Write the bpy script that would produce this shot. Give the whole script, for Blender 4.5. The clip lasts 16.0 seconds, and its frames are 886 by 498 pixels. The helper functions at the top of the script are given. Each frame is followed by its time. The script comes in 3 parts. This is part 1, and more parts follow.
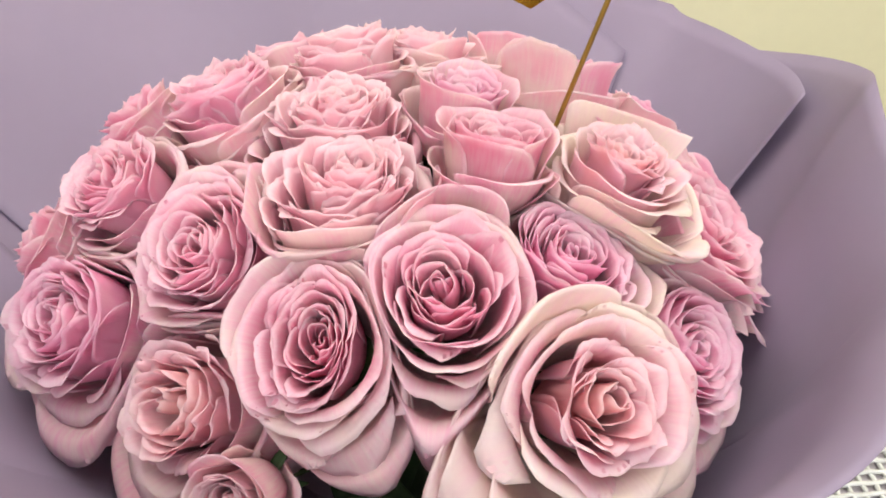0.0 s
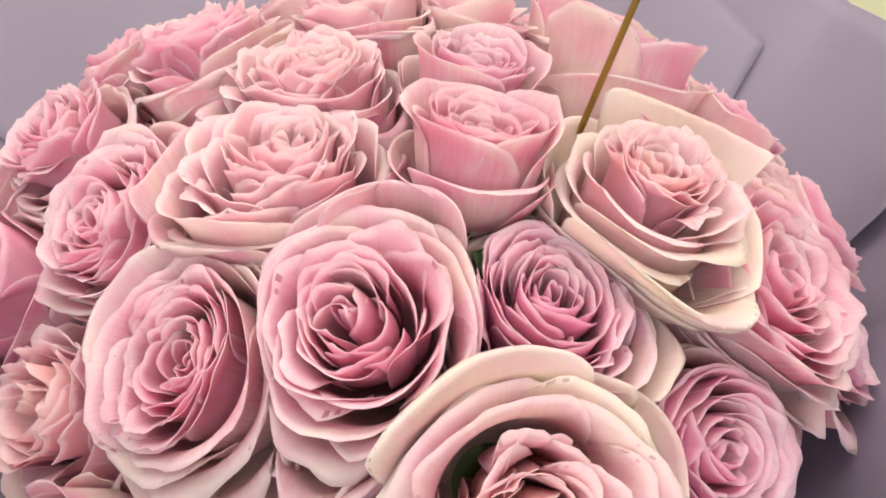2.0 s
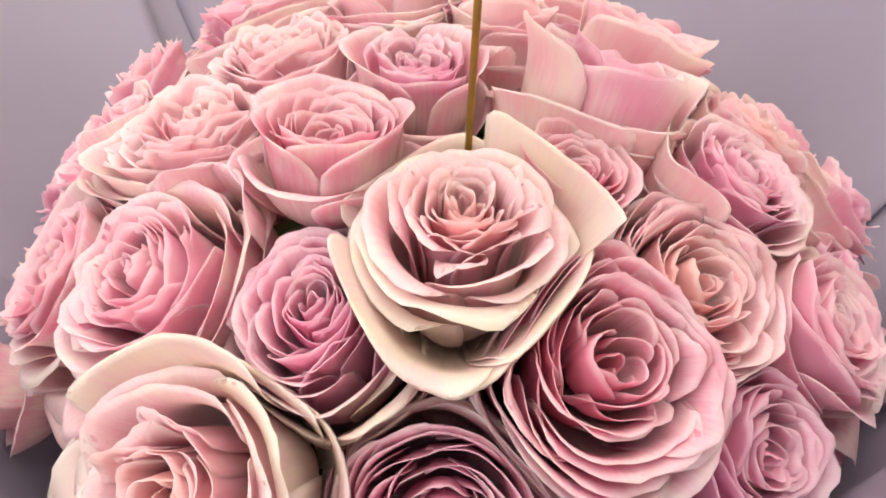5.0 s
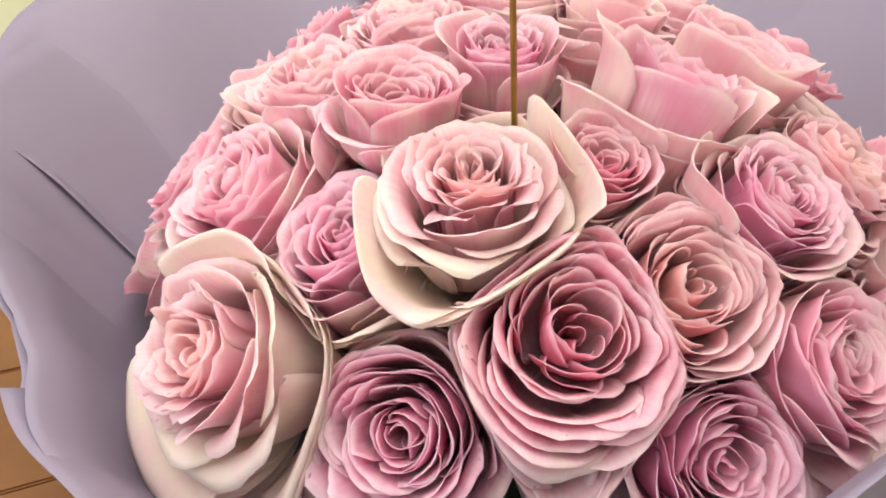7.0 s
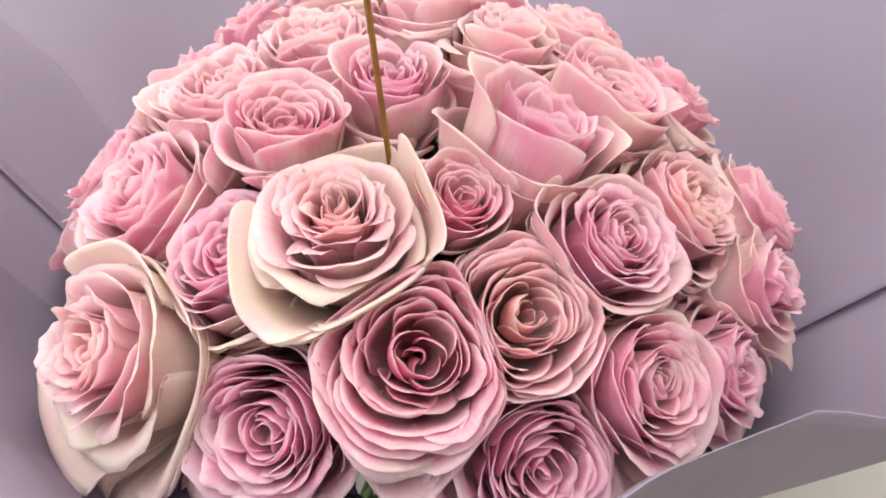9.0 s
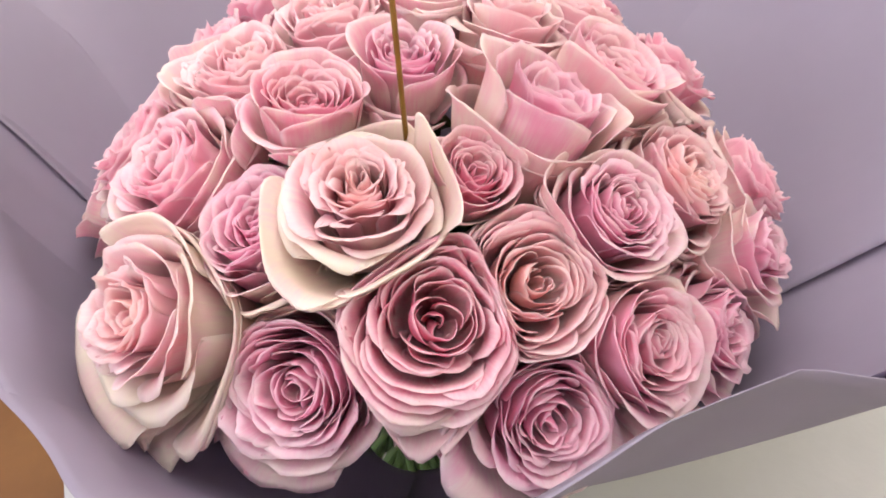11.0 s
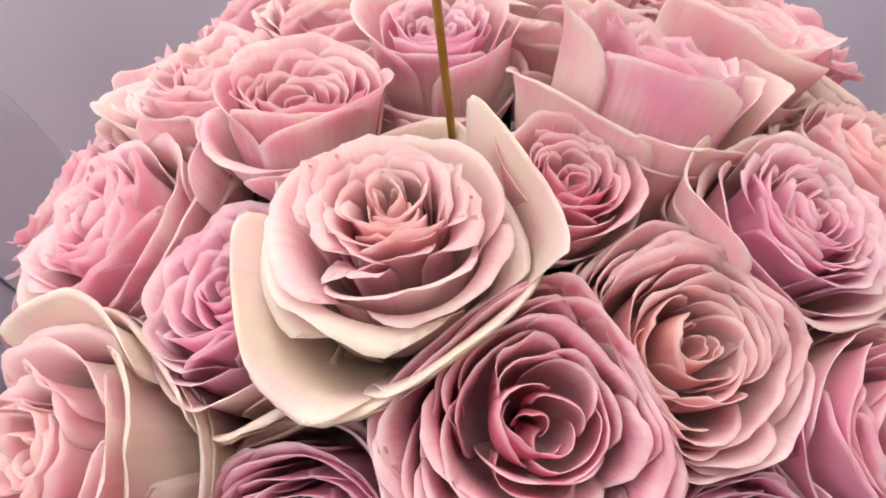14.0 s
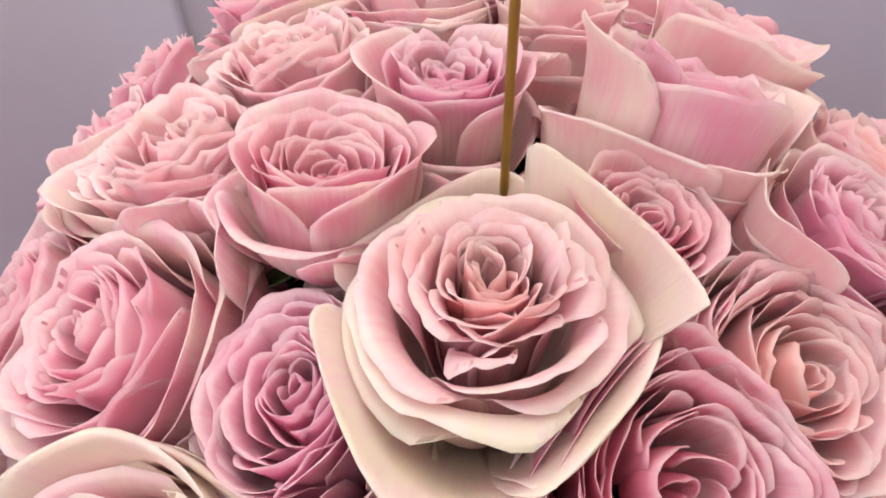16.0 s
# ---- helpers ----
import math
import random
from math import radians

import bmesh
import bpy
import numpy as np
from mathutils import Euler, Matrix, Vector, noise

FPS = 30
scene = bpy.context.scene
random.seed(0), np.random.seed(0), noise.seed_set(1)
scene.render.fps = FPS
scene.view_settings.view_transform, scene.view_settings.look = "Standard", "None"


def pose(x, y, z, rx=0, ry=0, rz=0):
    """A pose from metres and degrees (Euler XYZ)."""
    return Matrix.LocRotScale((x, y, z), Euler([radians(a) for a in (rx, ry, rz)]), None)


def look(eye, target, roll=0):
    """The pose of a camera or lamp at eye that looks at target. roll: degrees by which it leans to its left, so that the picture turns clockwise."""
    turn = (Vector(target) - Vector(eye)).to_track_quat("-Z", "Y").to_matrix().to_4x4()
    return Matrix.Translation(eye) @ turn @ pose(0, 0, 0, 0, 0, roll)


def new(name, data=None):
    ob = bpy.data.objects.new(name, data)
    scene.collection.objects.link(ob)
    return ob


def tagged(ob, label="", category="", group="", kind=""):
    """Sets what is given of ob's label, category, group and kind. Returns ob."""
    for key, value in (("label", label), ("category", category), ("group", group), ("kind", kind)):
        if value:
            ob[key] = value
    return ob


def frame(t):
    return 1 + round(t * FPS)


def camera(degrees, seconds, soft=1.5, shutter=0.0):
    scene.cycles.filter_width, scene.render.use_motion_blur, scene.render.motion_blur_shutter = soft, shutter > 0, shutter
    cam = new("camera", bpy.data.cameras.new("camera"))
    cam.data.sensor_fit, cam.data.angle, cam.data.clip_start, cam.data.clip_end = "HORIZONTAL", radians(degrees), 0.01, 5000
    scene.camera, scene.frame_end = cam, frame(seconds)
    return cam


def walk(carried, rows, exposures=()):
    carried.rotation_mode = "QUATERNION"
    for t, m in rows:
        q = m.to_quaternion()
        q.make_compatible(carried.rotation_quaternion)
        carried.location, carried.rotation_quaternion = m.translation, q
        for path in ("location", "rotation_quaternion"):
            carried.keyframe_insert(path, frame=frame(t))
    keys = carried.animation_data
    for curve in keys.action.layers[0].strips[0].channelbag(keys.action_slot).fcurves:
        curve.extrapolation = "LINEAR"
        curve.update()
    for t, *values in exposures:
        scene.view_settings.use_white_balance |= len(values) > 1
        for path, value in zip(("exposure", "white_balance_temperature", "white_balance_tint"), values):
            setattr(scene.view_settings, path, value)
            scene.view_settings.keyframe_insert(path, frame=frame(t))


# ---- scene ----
cam = camera(58.8, 16.0, soft=1.8)
PATH = [
    (0, (0.006, -0.001, 0.556), (-0.028, 1.777, -0.361), -0.8),
    (0.5, (0.022, 0.018, 0.549), (-0.174, 1.797, -0.343), 0.3),
    (1, (0.032, 0.041, 0.537), (-0.268, 1.8, -0.366), 0.8),
    (1.5, (0.04, 0.062, 0.529), (-0.341, 1.797, -0.388), 0.7),
    (2, (0.072, 0.084, 0.529), (-0.375, 1.786, -0.421), 0.5),
    (2.5, (0.131, 0.115, 0.529), (-0.478, 1.754, -0.441), 1.0),
    (3, (0.161, 0.122, 0.532), (-0.617, 1.674, -0.46), 1.4),
    (3.5, (0.166, 0.119, 0.535), (-0.753, 1.585, -0.468), 0.3),
    (4, (0.196, 0.138, 0.542), (-0.838, 1.517, -0.474), -0.6),
    (4.5, (0.21, 0.163, 0.537), (-0.95, 1.439, -0.475), -1.4),
    (5, (0.224, 0.184, 0.538), (-1.059, 1.337, -0.474), -2.4),
    (5.2, (0.232, 0.19, 0.54), (-1.089, 1.298, -0.474), -2.6),
    (7.3, (0.295, 0.233, 0.545), (-1.308, 0.843, -0.484), -1.0),
    (7.5, (0.295, 0.24, 0.547), (-1.306, 0.839, -0.492), -1.0),
    (8, (0.295, 0.266, 0.558), (-1.279, 0.867, -0.521), 0.0),
    (8.5, (0.305, 0.272, 0.577), (-1.232, 0.887, -0.545), 1.2),
    (9, (0.318, 0.264, 0.591), (-1.176, 0.901, -0.577), 2.3),
    (9.5, (0.324, 0.256, 0.602), (-1.129, 0.914, -0.604), 3.4),
    (9.7, (0.327, 0.249, 0.608), (-1.112, 0.917, -0.61), 3.9),
    (11.8, (0.328, 0.248, 0.609), (-1.088, 0.875, -0.656), 2.4),
    (12, (0.329, 0.25, 0.609), (-1.099, 0.869, -0.647), 1.8),
    (12.5, (0.312, 0.259, 0.594), (-1.149, 0.867, -0.629), 0.3),
    (13, (0.29, 0.263, 0.57), (-1.21, 0.88, -0.599), -1.1),
    (13.5, (0.257, 0.266, 0.541), (-1.274, 0.904, -0.575), -2.1),
    (14, (0.239, 0.269, 0.525), (-1.328, 0.925, -0.53), -3.0),
    (14.5, (0.223, 0.268, 0.518), (-1.332, 1.012, -0.495), -3.2),
    (15, (0.211, 0.258, 0.521), (-1.301, 1.087, -0.492), -3.8),
    (15.5, (0.204, 0.245, 0.528), (-1.245, 1.164, -0.5), -3.8),
    (16, (0.188, 0.23, 0.529), (-1.183, 1.245, -0.516), -3.6),
]
walk(cam, [(t, look(eye, target, roll)) for t, eye, target, roll in PATH],
     exposures=[(0, -.12, 6500, 18), (0.5, -.12, 6150, 22), (1.0, -.12, 6200, 20), (2.0, -.16, 6650, 10), (5.0, -.02, 6700, 8), (9.5, 0, 6350, 13), (12.0, .0, 6350, 13), (13.0, -.05, 6500, 10), (16.0, -.22, 6500, 10)])

# ---- light and exposure ----
world = bpy.data.worlds.new("room_world")
scene.world = world
world.use_nodes = True
sky = world.node_tree.nodes.new("ShaderNodeTexSky")
sky.sky_type, sky.sun_disc = "NISHITA", False
sky.sun_elevation, sky.sun_rotation = radians(40), radians(-80)
world.node_tree.links.new(sky.outputs[0], world.node_tree.nodes["Background"].inputs[0])
world.node_tree.nodes["Background"].inputs[1].default_value = 0.1
scene.view_settings.exposure = 0.0


def area_lamp(name, m, w, h, power, color):
    data = bpy.data.lights.new(name, "AREA")
    data.shape, data.size, data.size_y, data.energy, data.color = "RECTANGLE", w, h, power, color
    ob = new(name, data)
    ob.matrix_world = m
    return ob


# daylight through the window, and the ceiling panels
area_lamp("window_light", look((-0.02, -1.72, 1.05), (-0.02, 0.4, 0.6)), 1.85, 1.3, 29, (0.93, 0.95, 1.0))
area_lamp("panel_light", look((0.25, 0.1, 1.86), (0.25, 0.1001, 0)), 2.2, 1.9, 26, (1.0, 0.95, 0.90))

# ---- materials ----


def material(name):
    m = bpy.data.materials.new(name)
    m.use_nodes = True
    nt = m.node_tree
    return m, nt, nt.nodes["Principled BSDF"]


def node(nt, kind, **sets):
    n = nt.nodes.new(kind)
    for k, v in sets.items():
        n.inputs[k.replace("_", " ")].default_value = v
    return n


def ramp(nt, fac, stops):
    n = nt.nodes.new("ShaderNodeValToRGB")
    e = n.color_ramp.elements
    e[0].position, e[0].color = stops[0][0], (*stops[0][1], 1)
    e[1].position, e[1].color = stops[-1][0], (*stops[-1][1], 1)
    for p, c in stops[1:-1]:
        e.new(p).color = (*c, 1)
    nt.links.new(fac, n.inputs[0])
    return n.outputs[0]


def blend(nt, fac, a, b, mode="MIX"):
    n = nt.nodes.new("ShaderNodeMix")
    n.data_type, n.blend_type = "RGBA", mode
    for v, k in ((fac, 0), (a, 6), (b, 7)):
        if isinstance(v, (int, float)):
            n.inputs[k].default_value = v
        elif isinstance(v, tuple):
            n.inputs[k].default_value = (*v, 1)
        else:
            nt.links.new(v, n.inputs[k])
    return n.outputs[2]


def maths(nt, op, a, b=0.0):
    n = nt.nodes.new("ShaderNodeMath")
    n.operation = op
    for v, k in ((a, 0), (b, 1)):
        if isinstance(v, (int, float)):
            n.inputs[k].default_value = v
        else:
            nt.links.new(v, n.inputs[k])
    return n.outputs[0]


def attribute(nt, name):
    n = nt.nodes.new("ShaderNodeAttribute")
    n.attribute_name = name
    return n.outputs["Fac"]


def bump(nt, p, height, strength, distance):
    n = node(nt, "ShaderNodeBump", Strength=strength, Distance=distance)
    nt.links.new(height, n.inputs["Height"])
    nt.links.new(n.outputs[0], p.inputs["Normal"])


def noise_at(nt, vector, scale, detail=3.0, rough=0.5):
    n = node(nt, "ShaderNodeTexNoise", Scale=scale, Detail=detail, Roughness=rough)
    if vector is not None:
        nt.links.new(vector, n.inputs["Vector"])
    return n.outputs["Fac"]


def see_through(nt, p, color, share):
    """Lets part of the light come through a thin sheet."""
    t = nt.nodes.new("ShaderNodeBsdfTranslucent")
    nt.links.new(color, t.inputs[0])
    mix = nt.nodes.new("ShaderNodeMixShader")
    mix.inputs[0].default_value = share
    out = nt.nodes["Material Output"]
    nt.links.new(p.outputs[0], mix.inputs[1])
    nt.links.new(t.outputs[0], mix.inputs[2])
    nt.links.new(mix.outputs[0], out.inputs[0])


def petal_material(name, face, back, heart, rim, base):
    """Rose petal: a coloured inner face, a paler back, veins, a pale rim and a creamy foot."""
    m, nt, p = material(name)
    along, across, inner, ring, edge, guard = (attribute(nt, a) for a in ("along", "across", "inner", "ring", "edge", "guard"))
    info, coord = nt.nodes.new("ShaderNodeObjectInfo"), nt.nodes.new("ShaderNodeTexCoord")
    xyz = nt.nodes.new("ShaderNodeCombineXYZ")
    nt.links.new(maths(nt, "MULTIPLY", across, 9.0), xyz.inputs[0])
    nt.links.new(maths(nt, "MULTIPLY", along, 1.6), xyz.inputs[1])
    nt.links.new(maths(nt, "MULTIPLY", info.outputs["Random"], 50.0), xyz.inputs[2])
    vein = noise_at(nt, xyz.outputs[0], 2.2, 5.0, 0.6)
    blot = noise_at(nt, coord.outputs["Object"], 70.0, 2.0)
    spot = noise_at(nt, coord.outputs["Object"], 380.0, 2.0)
    fibre = nt.nodes.new("ShaderNodeCombineXYZ")
    nt.links.new(maths(nt, "MULTIPLY", across, 64.0), fibre.inputs[0])
    nt.links.new(maths(nt, "MULTIPLY", along, 2.5), fibre.inputs[1])
    nt.links.new(xyz.inputs[2].links[0].from_socket, fibre.inputs[2])
    thread = noise_at(nt, fibre.outputs[0], 1.0, 3.0, 0.6)
    pale_side = maths(nt, "SUBTRACT", 1.0, inner)
    heart_tone = tuple(0.5 * (h + f) for h, f in zip(heart, face))
    col = blend(nt, inner, back, blend(nt, ring, heart, face))
    # some petals and patches paler
    tone = maths(nt, "ADD", maths(nt, "MULTIPLY", info.outputs["Random"], 0.65), maths(nt, "MULTIPLY", blot, 0.5))
    col = blend(nt, maths(nt, "MULTIPLY", tone, maths(nt, "ADD", maths(nt, "MULTIPLY", guard, 0.46), 0.16)), col, rim)
    # creamy foot that runs up in streaks, further on the outside
    reach = maths(nt, "ADD", along, maths(nt, "MULTIPLY", maths(nt, "SUBTRACT", vein, 0.5), 1.1))
    reach = maths(nt, "SUBTRACT", reach, maths(nt, "ADD", maths(nt, "MULTIPLY", guard, 0.10), maths(nt, "MULTIPLY", pale_side, 0.10)))
    cloud = noise_at(nt, coord.outputs["Object"], 26.0, 2.0)
    reach = maths(nt, "ADD", reach, maths(nt, "MULTIPLY", maths(nt, "SUBTRACT", cloud, 0.5), 1.2))
    share = maths(nt, "ADD", maths(nt, "MULTIPLY", guard, 0.58), maths(nt, "ADD", maths(nt, "MULTIPLY", pale_side, 0.12), 0.16))
    foot = maths(nt, "MULTIPLY", ramp(nt, reach, [(0.42, (1, 1, 1)), (0.98, (0, 0, 0))]), share)
    col = blend(nt, foot, col, base)
    # pink flush under the rim, veins, and the thin pale rim
    flush = ramp(nt, edge, [(0.62, (0, 0, 0)), (0.86, (1, 1, 1)), (0.97, (0, 0, 0))])
    col = blend(nt, maths(nt, "MULTIPLY", flush, maths(nt, "MULTIPLY", vein, 0.55)), col, face)
    col = blend(nt, maths(nt, "MULTIPLY", ramp(nt, vein, [(0.42, (0, 0, 0)), (0.70, (1, 1, 1))]), 0.40), col, face)
    col = blend(nt, maths(nt, "MULTIPLY", ramp(nt, thread, [(0.45, (0, 0, 0)), (0.75, (1, 1, 1))]), 0.13), col, face)
    col = blend(nt, maths(nt, "MULTIPLY", ramp(nt, edge, [(0.86, (0, 0, 0)), (0.99, (1, 1, 1))]), 0.55), col, rim)
    patch = noise_at(nt, coord.outputs["Object"], 48.0, 2.0)
    warm = maths(nt, "ADD", maths(nt, "MULTIPLY", inner, 0.30), 0.28)
    col = blend(nt, maths(nt, "MULTIPLY", ramp(nt, patch, [(0.50, (0, 0, 0)), (0.68, (1, 1, 1))]), warm), col, heart_tone)
    col = blend(nt, maths(nt, "MULTIPLY", ramp(nt, patch, [(0.32, (1, 1, 1)), (0.48, (0, 0, 0))]), maths(nt, "ADD", maths(nt, "MULTIPLY", guard, 0.35), 0.25)), col, base)
    tip = ramp(nt, edge, [(0.93, (0, 0, 0)), (1.0, (1, 1, 1))])
    worn = ramp(nt, maths(nt, "MULTIPLY", tip, spot), [(0.56, (0, 0, 0)), (0.66, (1, 1, 1))])
    col = blend(nt, maths(nt, "MULTIPLY", worn, 0.22), col, (0.60, 0.44, 0.22))
    nt.links.new(col, p.inputs["Base Color"])
    p.inputs["Roughness"].default_value = 0.6
    p.inputs["Specular IOR Level"].default_value = 0.22
    bump(nt, p, maths(nt, "ADD", maths(nt, "ADD", vein, maths(nt, "MULTIPLY", blot, 2.0)), maths(nt, "ADD", maths(nt, "MULTIPLY", spot, 0.35), maths(nt, "MULTIPLY", thread, 0.25))), 0.45, 0.0010)
    see_through(nt, p, col, 0.60)
    return m


CREAM, LIME = (0.95, 0.86, 0.81), (0.95, 0.89, 0.79)
PALE = (0.96, 0.84, 0.88)
PETALS = {
    "pink": petal_material("pink_petal", (0.92, 0.50, 0.66), (0.96, 0.79, 0.84), (0.89, 0.38, 0.51), PALE, CREAM),
    "mauve": petal_material("mauve_petal", (0.90, 0.46, 0.65), (0.95, 0.77, 0.84), (0.86, 0.34, 0.52), (0.95, 0.83, 0.89), CREAM),
    "blush": petal_material("blush_petal", (0.94, 0.62, 0.71), (0.96, 0.83, 0.86), (0.93, 0.51, 0.58), (0.97, 0.88, 0.90), CREAM),
    "cream": petal_material("cream_pink_petal", (0.95, 0.74, 0.79), (0.96, 0.90, 0.87), (0.92, 0.56, 0.63), (0.97, 0.91, 0.89), LIME),
    "peach": petal_material("peach_hearted_petal", (0.92, 0.56, 0.68), (0.96, 0.79, 0.83), (0.94, 0.57, 0.45), PALE, CREAM),
    "rose": petal_material("deep_pink_petal", (0.88, 0.38, 0.55), (0.95, 0.74, 0.81), (0.82, 0.25, 0.38), PALE, CREAM),
}


def plain(name, color, rough, other=None, scale=8.0, relief=0.0, metal=0.0, detail=4.0):
    m, nt, p = material(name)
    coord = nt.nodes.new("ShaderNodeTexCoord")
    n = noise_at(nt, coord.outputs["Object"], scale, detail)
    fine = noise_at(nt, coord.outputs["Object"], scale * 14, 3.0)
    col = ramp(nt, n, [(0.3, color), (0.7, other or color)])
    col = blend(nt, maths(nt, "MULTIPLY", fine, 0.25), col, tuple(0.8 * c for c in color))
    nt.links.new(col, p.inputs["Base Color"])
    p.inputs["Roughness"].default_value, p.inputs["Metallic"].default_value = rough, metal
    if relief:
        bump(nt, p, fine, relief, 0.001)
    return m, nt, p, col


GREEN = plain("stem_green", (0.04, 0.09, 0.022), 0.5, (0.07, 0.12, 0.03), 30, 0.2)[0]
LEAF = plain("leaf_green", (0.03, 0.09, 0.025), 0.45, (0.06, 0.14, 0.04), 40, 0.3)[0]
BRASS = plain("gold_stick", (0.42, 0.27, 0.06), 0.38, (0.30, 0.18, 0.04), 60, 0.1, 0.7)[0]
FOIL = plain("gold_foil", (0.50, 0.34, 0.04), 0.22, (0.30, 0.19, 0.02), 60, 0.6, 1.0)[0]
WALL = plain("cream_wall_paint", (0.80, 0.80, 0.58), 0.8, (0.76, 0.77, 0.55), 3, 0.15)[0]
CEIL = plain("white_ceiling_paint", (0.80, 0.80, 0.78), 0.85, (0.77, 0.77, 0.75), 3, 0.1)[0]
FLOOR = plain("floor_vinyl", (0.34, 0.25, 0.17), 0.5, (0.28, 0.20, 0.13), 2, 0.1)[0]
TABLE = plain("white_cloth", (0.54, 0.51, 0.55), 0.75, (0.48, 0.46, 0.50), 9, 0.25)[0]
NET = plain("white_woven_net", (0.74, 0.78, 0.74), 0.7, (0.66, 0.70, 0.67), 60, 0.2)[0]
WOOD = plain("brown_wood", (0.22, 0.09, 0.03), 0.45, (0.15, 0.055, 0.02), 12, 0.2)[0]
WHITE = plain("white_paint", (0.8, 0.8, 0.8), 0.5, (0.76, 0.76, 0.76), 6, 0.05)[0]


def paper_material():
    m, nt, p, col = plain("lilac_wrapping_paper", (0.39, 0.335, 0.45), 0.48, (0.355, 0.305, 0.415), 5, 0.0, 0.0, 2.0)
    p.inputs["Specular IOR Level"].default_value = 0.35
    coord = nt.nodes.new("ShaderNodeTexCoord")
    bump(nt, p, noise_at(nt, coord.outputs["Object"], 14.0, 3.0), 0.25, 0.004)
    see_through(nt, p, col, 0.38)
    return m


PAPER = paper_material()
LAMP, _nt, _p = material("lamp_diffuser")
_p.inputs["Base Color"].default_value = (0.9, 0.9, 0.88, 1)
_p.inputs["Emission Color"].default_value = (1.0, 0.95, 0.86, 1)
_p.inputs["Emission Strength"].default_value = 2.0
GLASS, _nt, _p = material("window_glass")
_p.inputs["Transmission Weight"].default_value, _p.inputs["Roughness"].default_value = 1.0, 0.02

# ---- building helpers ----


def part(name, bm, mat, parent=None, label=""):
    me = bpy.data.meshes.new(name)
    bm.to_mesh(me)
    bm.free()
    me.materials.append(mat)
    ob = new(name, me)
    ob.parent = parent
    if label:
        tagged(ob, label)
    return ob


def box(x0, y0, z0, x1, y1, z1, bevel=0.0):
    bm = bmesh.new()
    bmesh.ops.create_cube(bm, size=1.0, matrix=Matrix.LocRotScale(((x0 + x1) / 2, (y0 + y1) / 2, (z0 + z1) / 2), None, (x1 - x0, y1 - y0, z1 - z0)))
    if bevel:
        bmesh.ops.bevel(bm, geom=bm.edges[:], offset=bevel, segments=2, affect="EDGES")
    return bm


def sheet(name, P, mat, parent=None, thick=None, attrs=None, smooth=True):
    """A thin closed solid from a grid of points (rows, columns, 3): two faces and the edge round them."""
    nv, nu, _ = P.shape
    du, dv = np.gradient(P, axis=1), np.gradient(P, axis=0)
    nrm = np.cross(du, dv)
    nrm /= np.linalg.norm(nrm, axis=2, keepdims=True) + 1e-12
    off = nrm * (thick / 2 if np.isscalar(thick) else thick[..., None] / 2)
    verts = np.concatenate([(P + off).reshape(-1, 3), (P - off).reshape(-1, 3)])
    idx = np.arange(nv * nu).reshape(nv, nu)
    a, b, c, d = idx[:-1, :-1].ravel(), idx[:-1, 1:].ravel(), idx[1:, 1:].ravel(), idx[1:, :-1].ravel()
    n = nv * nu
    quads = [np.stack([a, b, c, d], 1), np.stack([d, c, b, a], 1) + n]
    loop = np.concatenate([idx[0, :], idx[1:, -1], idx[-1, -2::-1], idx[-2:0:-1, 0]])
    nxt = np.roll(loop, -1)
    quads.append(np.stack([nxt, loop, loop + n, nxt + n], 1))
    quads = np.concatenate(quads)
    me = bpy.data.meshes.new(name)
    me.vertices.add(len(verts))
    me.vertices.foreach_set("co", verts.ravel())
    me.loops.add(quads.size)
    me.loops.foreach_set("vertex_index", quads.ravel().astype(np.int32))
    me.polygons.add(len(quads))
    me.polygons.foreach_set("loop_start", np.arange(0, quads.size, 4, dtype=np.int32))
    me.update(calc_edges=True)
    if smooth:
        me.shade_smooth()
    for key, (front, back) in (attrs or {}).items():
        me.attributes.new(key, "FLOAT", "POINT").data.foreach_set("value", np.concatenate([front.ravel(), back.ravel()]).astype(np.float32))
    me.materials.append(mat)
    ob = new(name, me)
    ob.parent = parent
    return ob


def tube(points, radii, sides=8):
    """A tapered round bar through points."""
    bm = bmesh.new()
    rings = []
    for i, q in enumerate(points):
        q = Vector(q)
        d = (Vector(points[min(i + 1, len(points) - 1)]) - Vector(points[max(i - 1, 0)])).normalized()
        s = d.orthogonal().normalized()
        t = d.cross(s)
        rings.append([bm.verts.new(q + radii[i] * (math.cos(a) * s + math.sin(a) * t)) for a in (2 * math.pi * k / sides for k in range(sides))])
    for r0, r1 in zip(rings, rings[1:]):
        for k in range(sides):
            bm.faces.new((r0[k], r0[(k + 1) % sides], r1[(k + 1) % sides], r1[k])).smooth = True
    bm.faces.new(rings[0][::-1])
    bm.faces.new(rings[-1])
    return bm


# ---- the room ----
FLOOR_Z, CEIL_Z = -0.72, 1.9
X0, X1, Y0, Y1 = -1.8, 2.2, -1.8, 1.7
tagged(part("floor", box(X0 - .1, Y0 - .1, FLOOR_Z - .1, X1 + .1, Y1 + .1, FLOOR_Z), FLOOR), "plain brown vinyl floor of the room", "floor", kind="structure")
tagged(part("ceiling", box(X0 - .1, Y0 - .1, CEIL_Z, X1 + .1, Y1 + .1, CEIL_Z + .1), CEIL), "white painted ceiling", "ceiling", kind="structure")
tagged(part("wall_north", box(X0 - .1, Y1, FLOOR_Z, X1 + .1, Y1 + .1, CEIL_Z), WALL), "pale cream yellow painted wall", "wall", kind="structure")
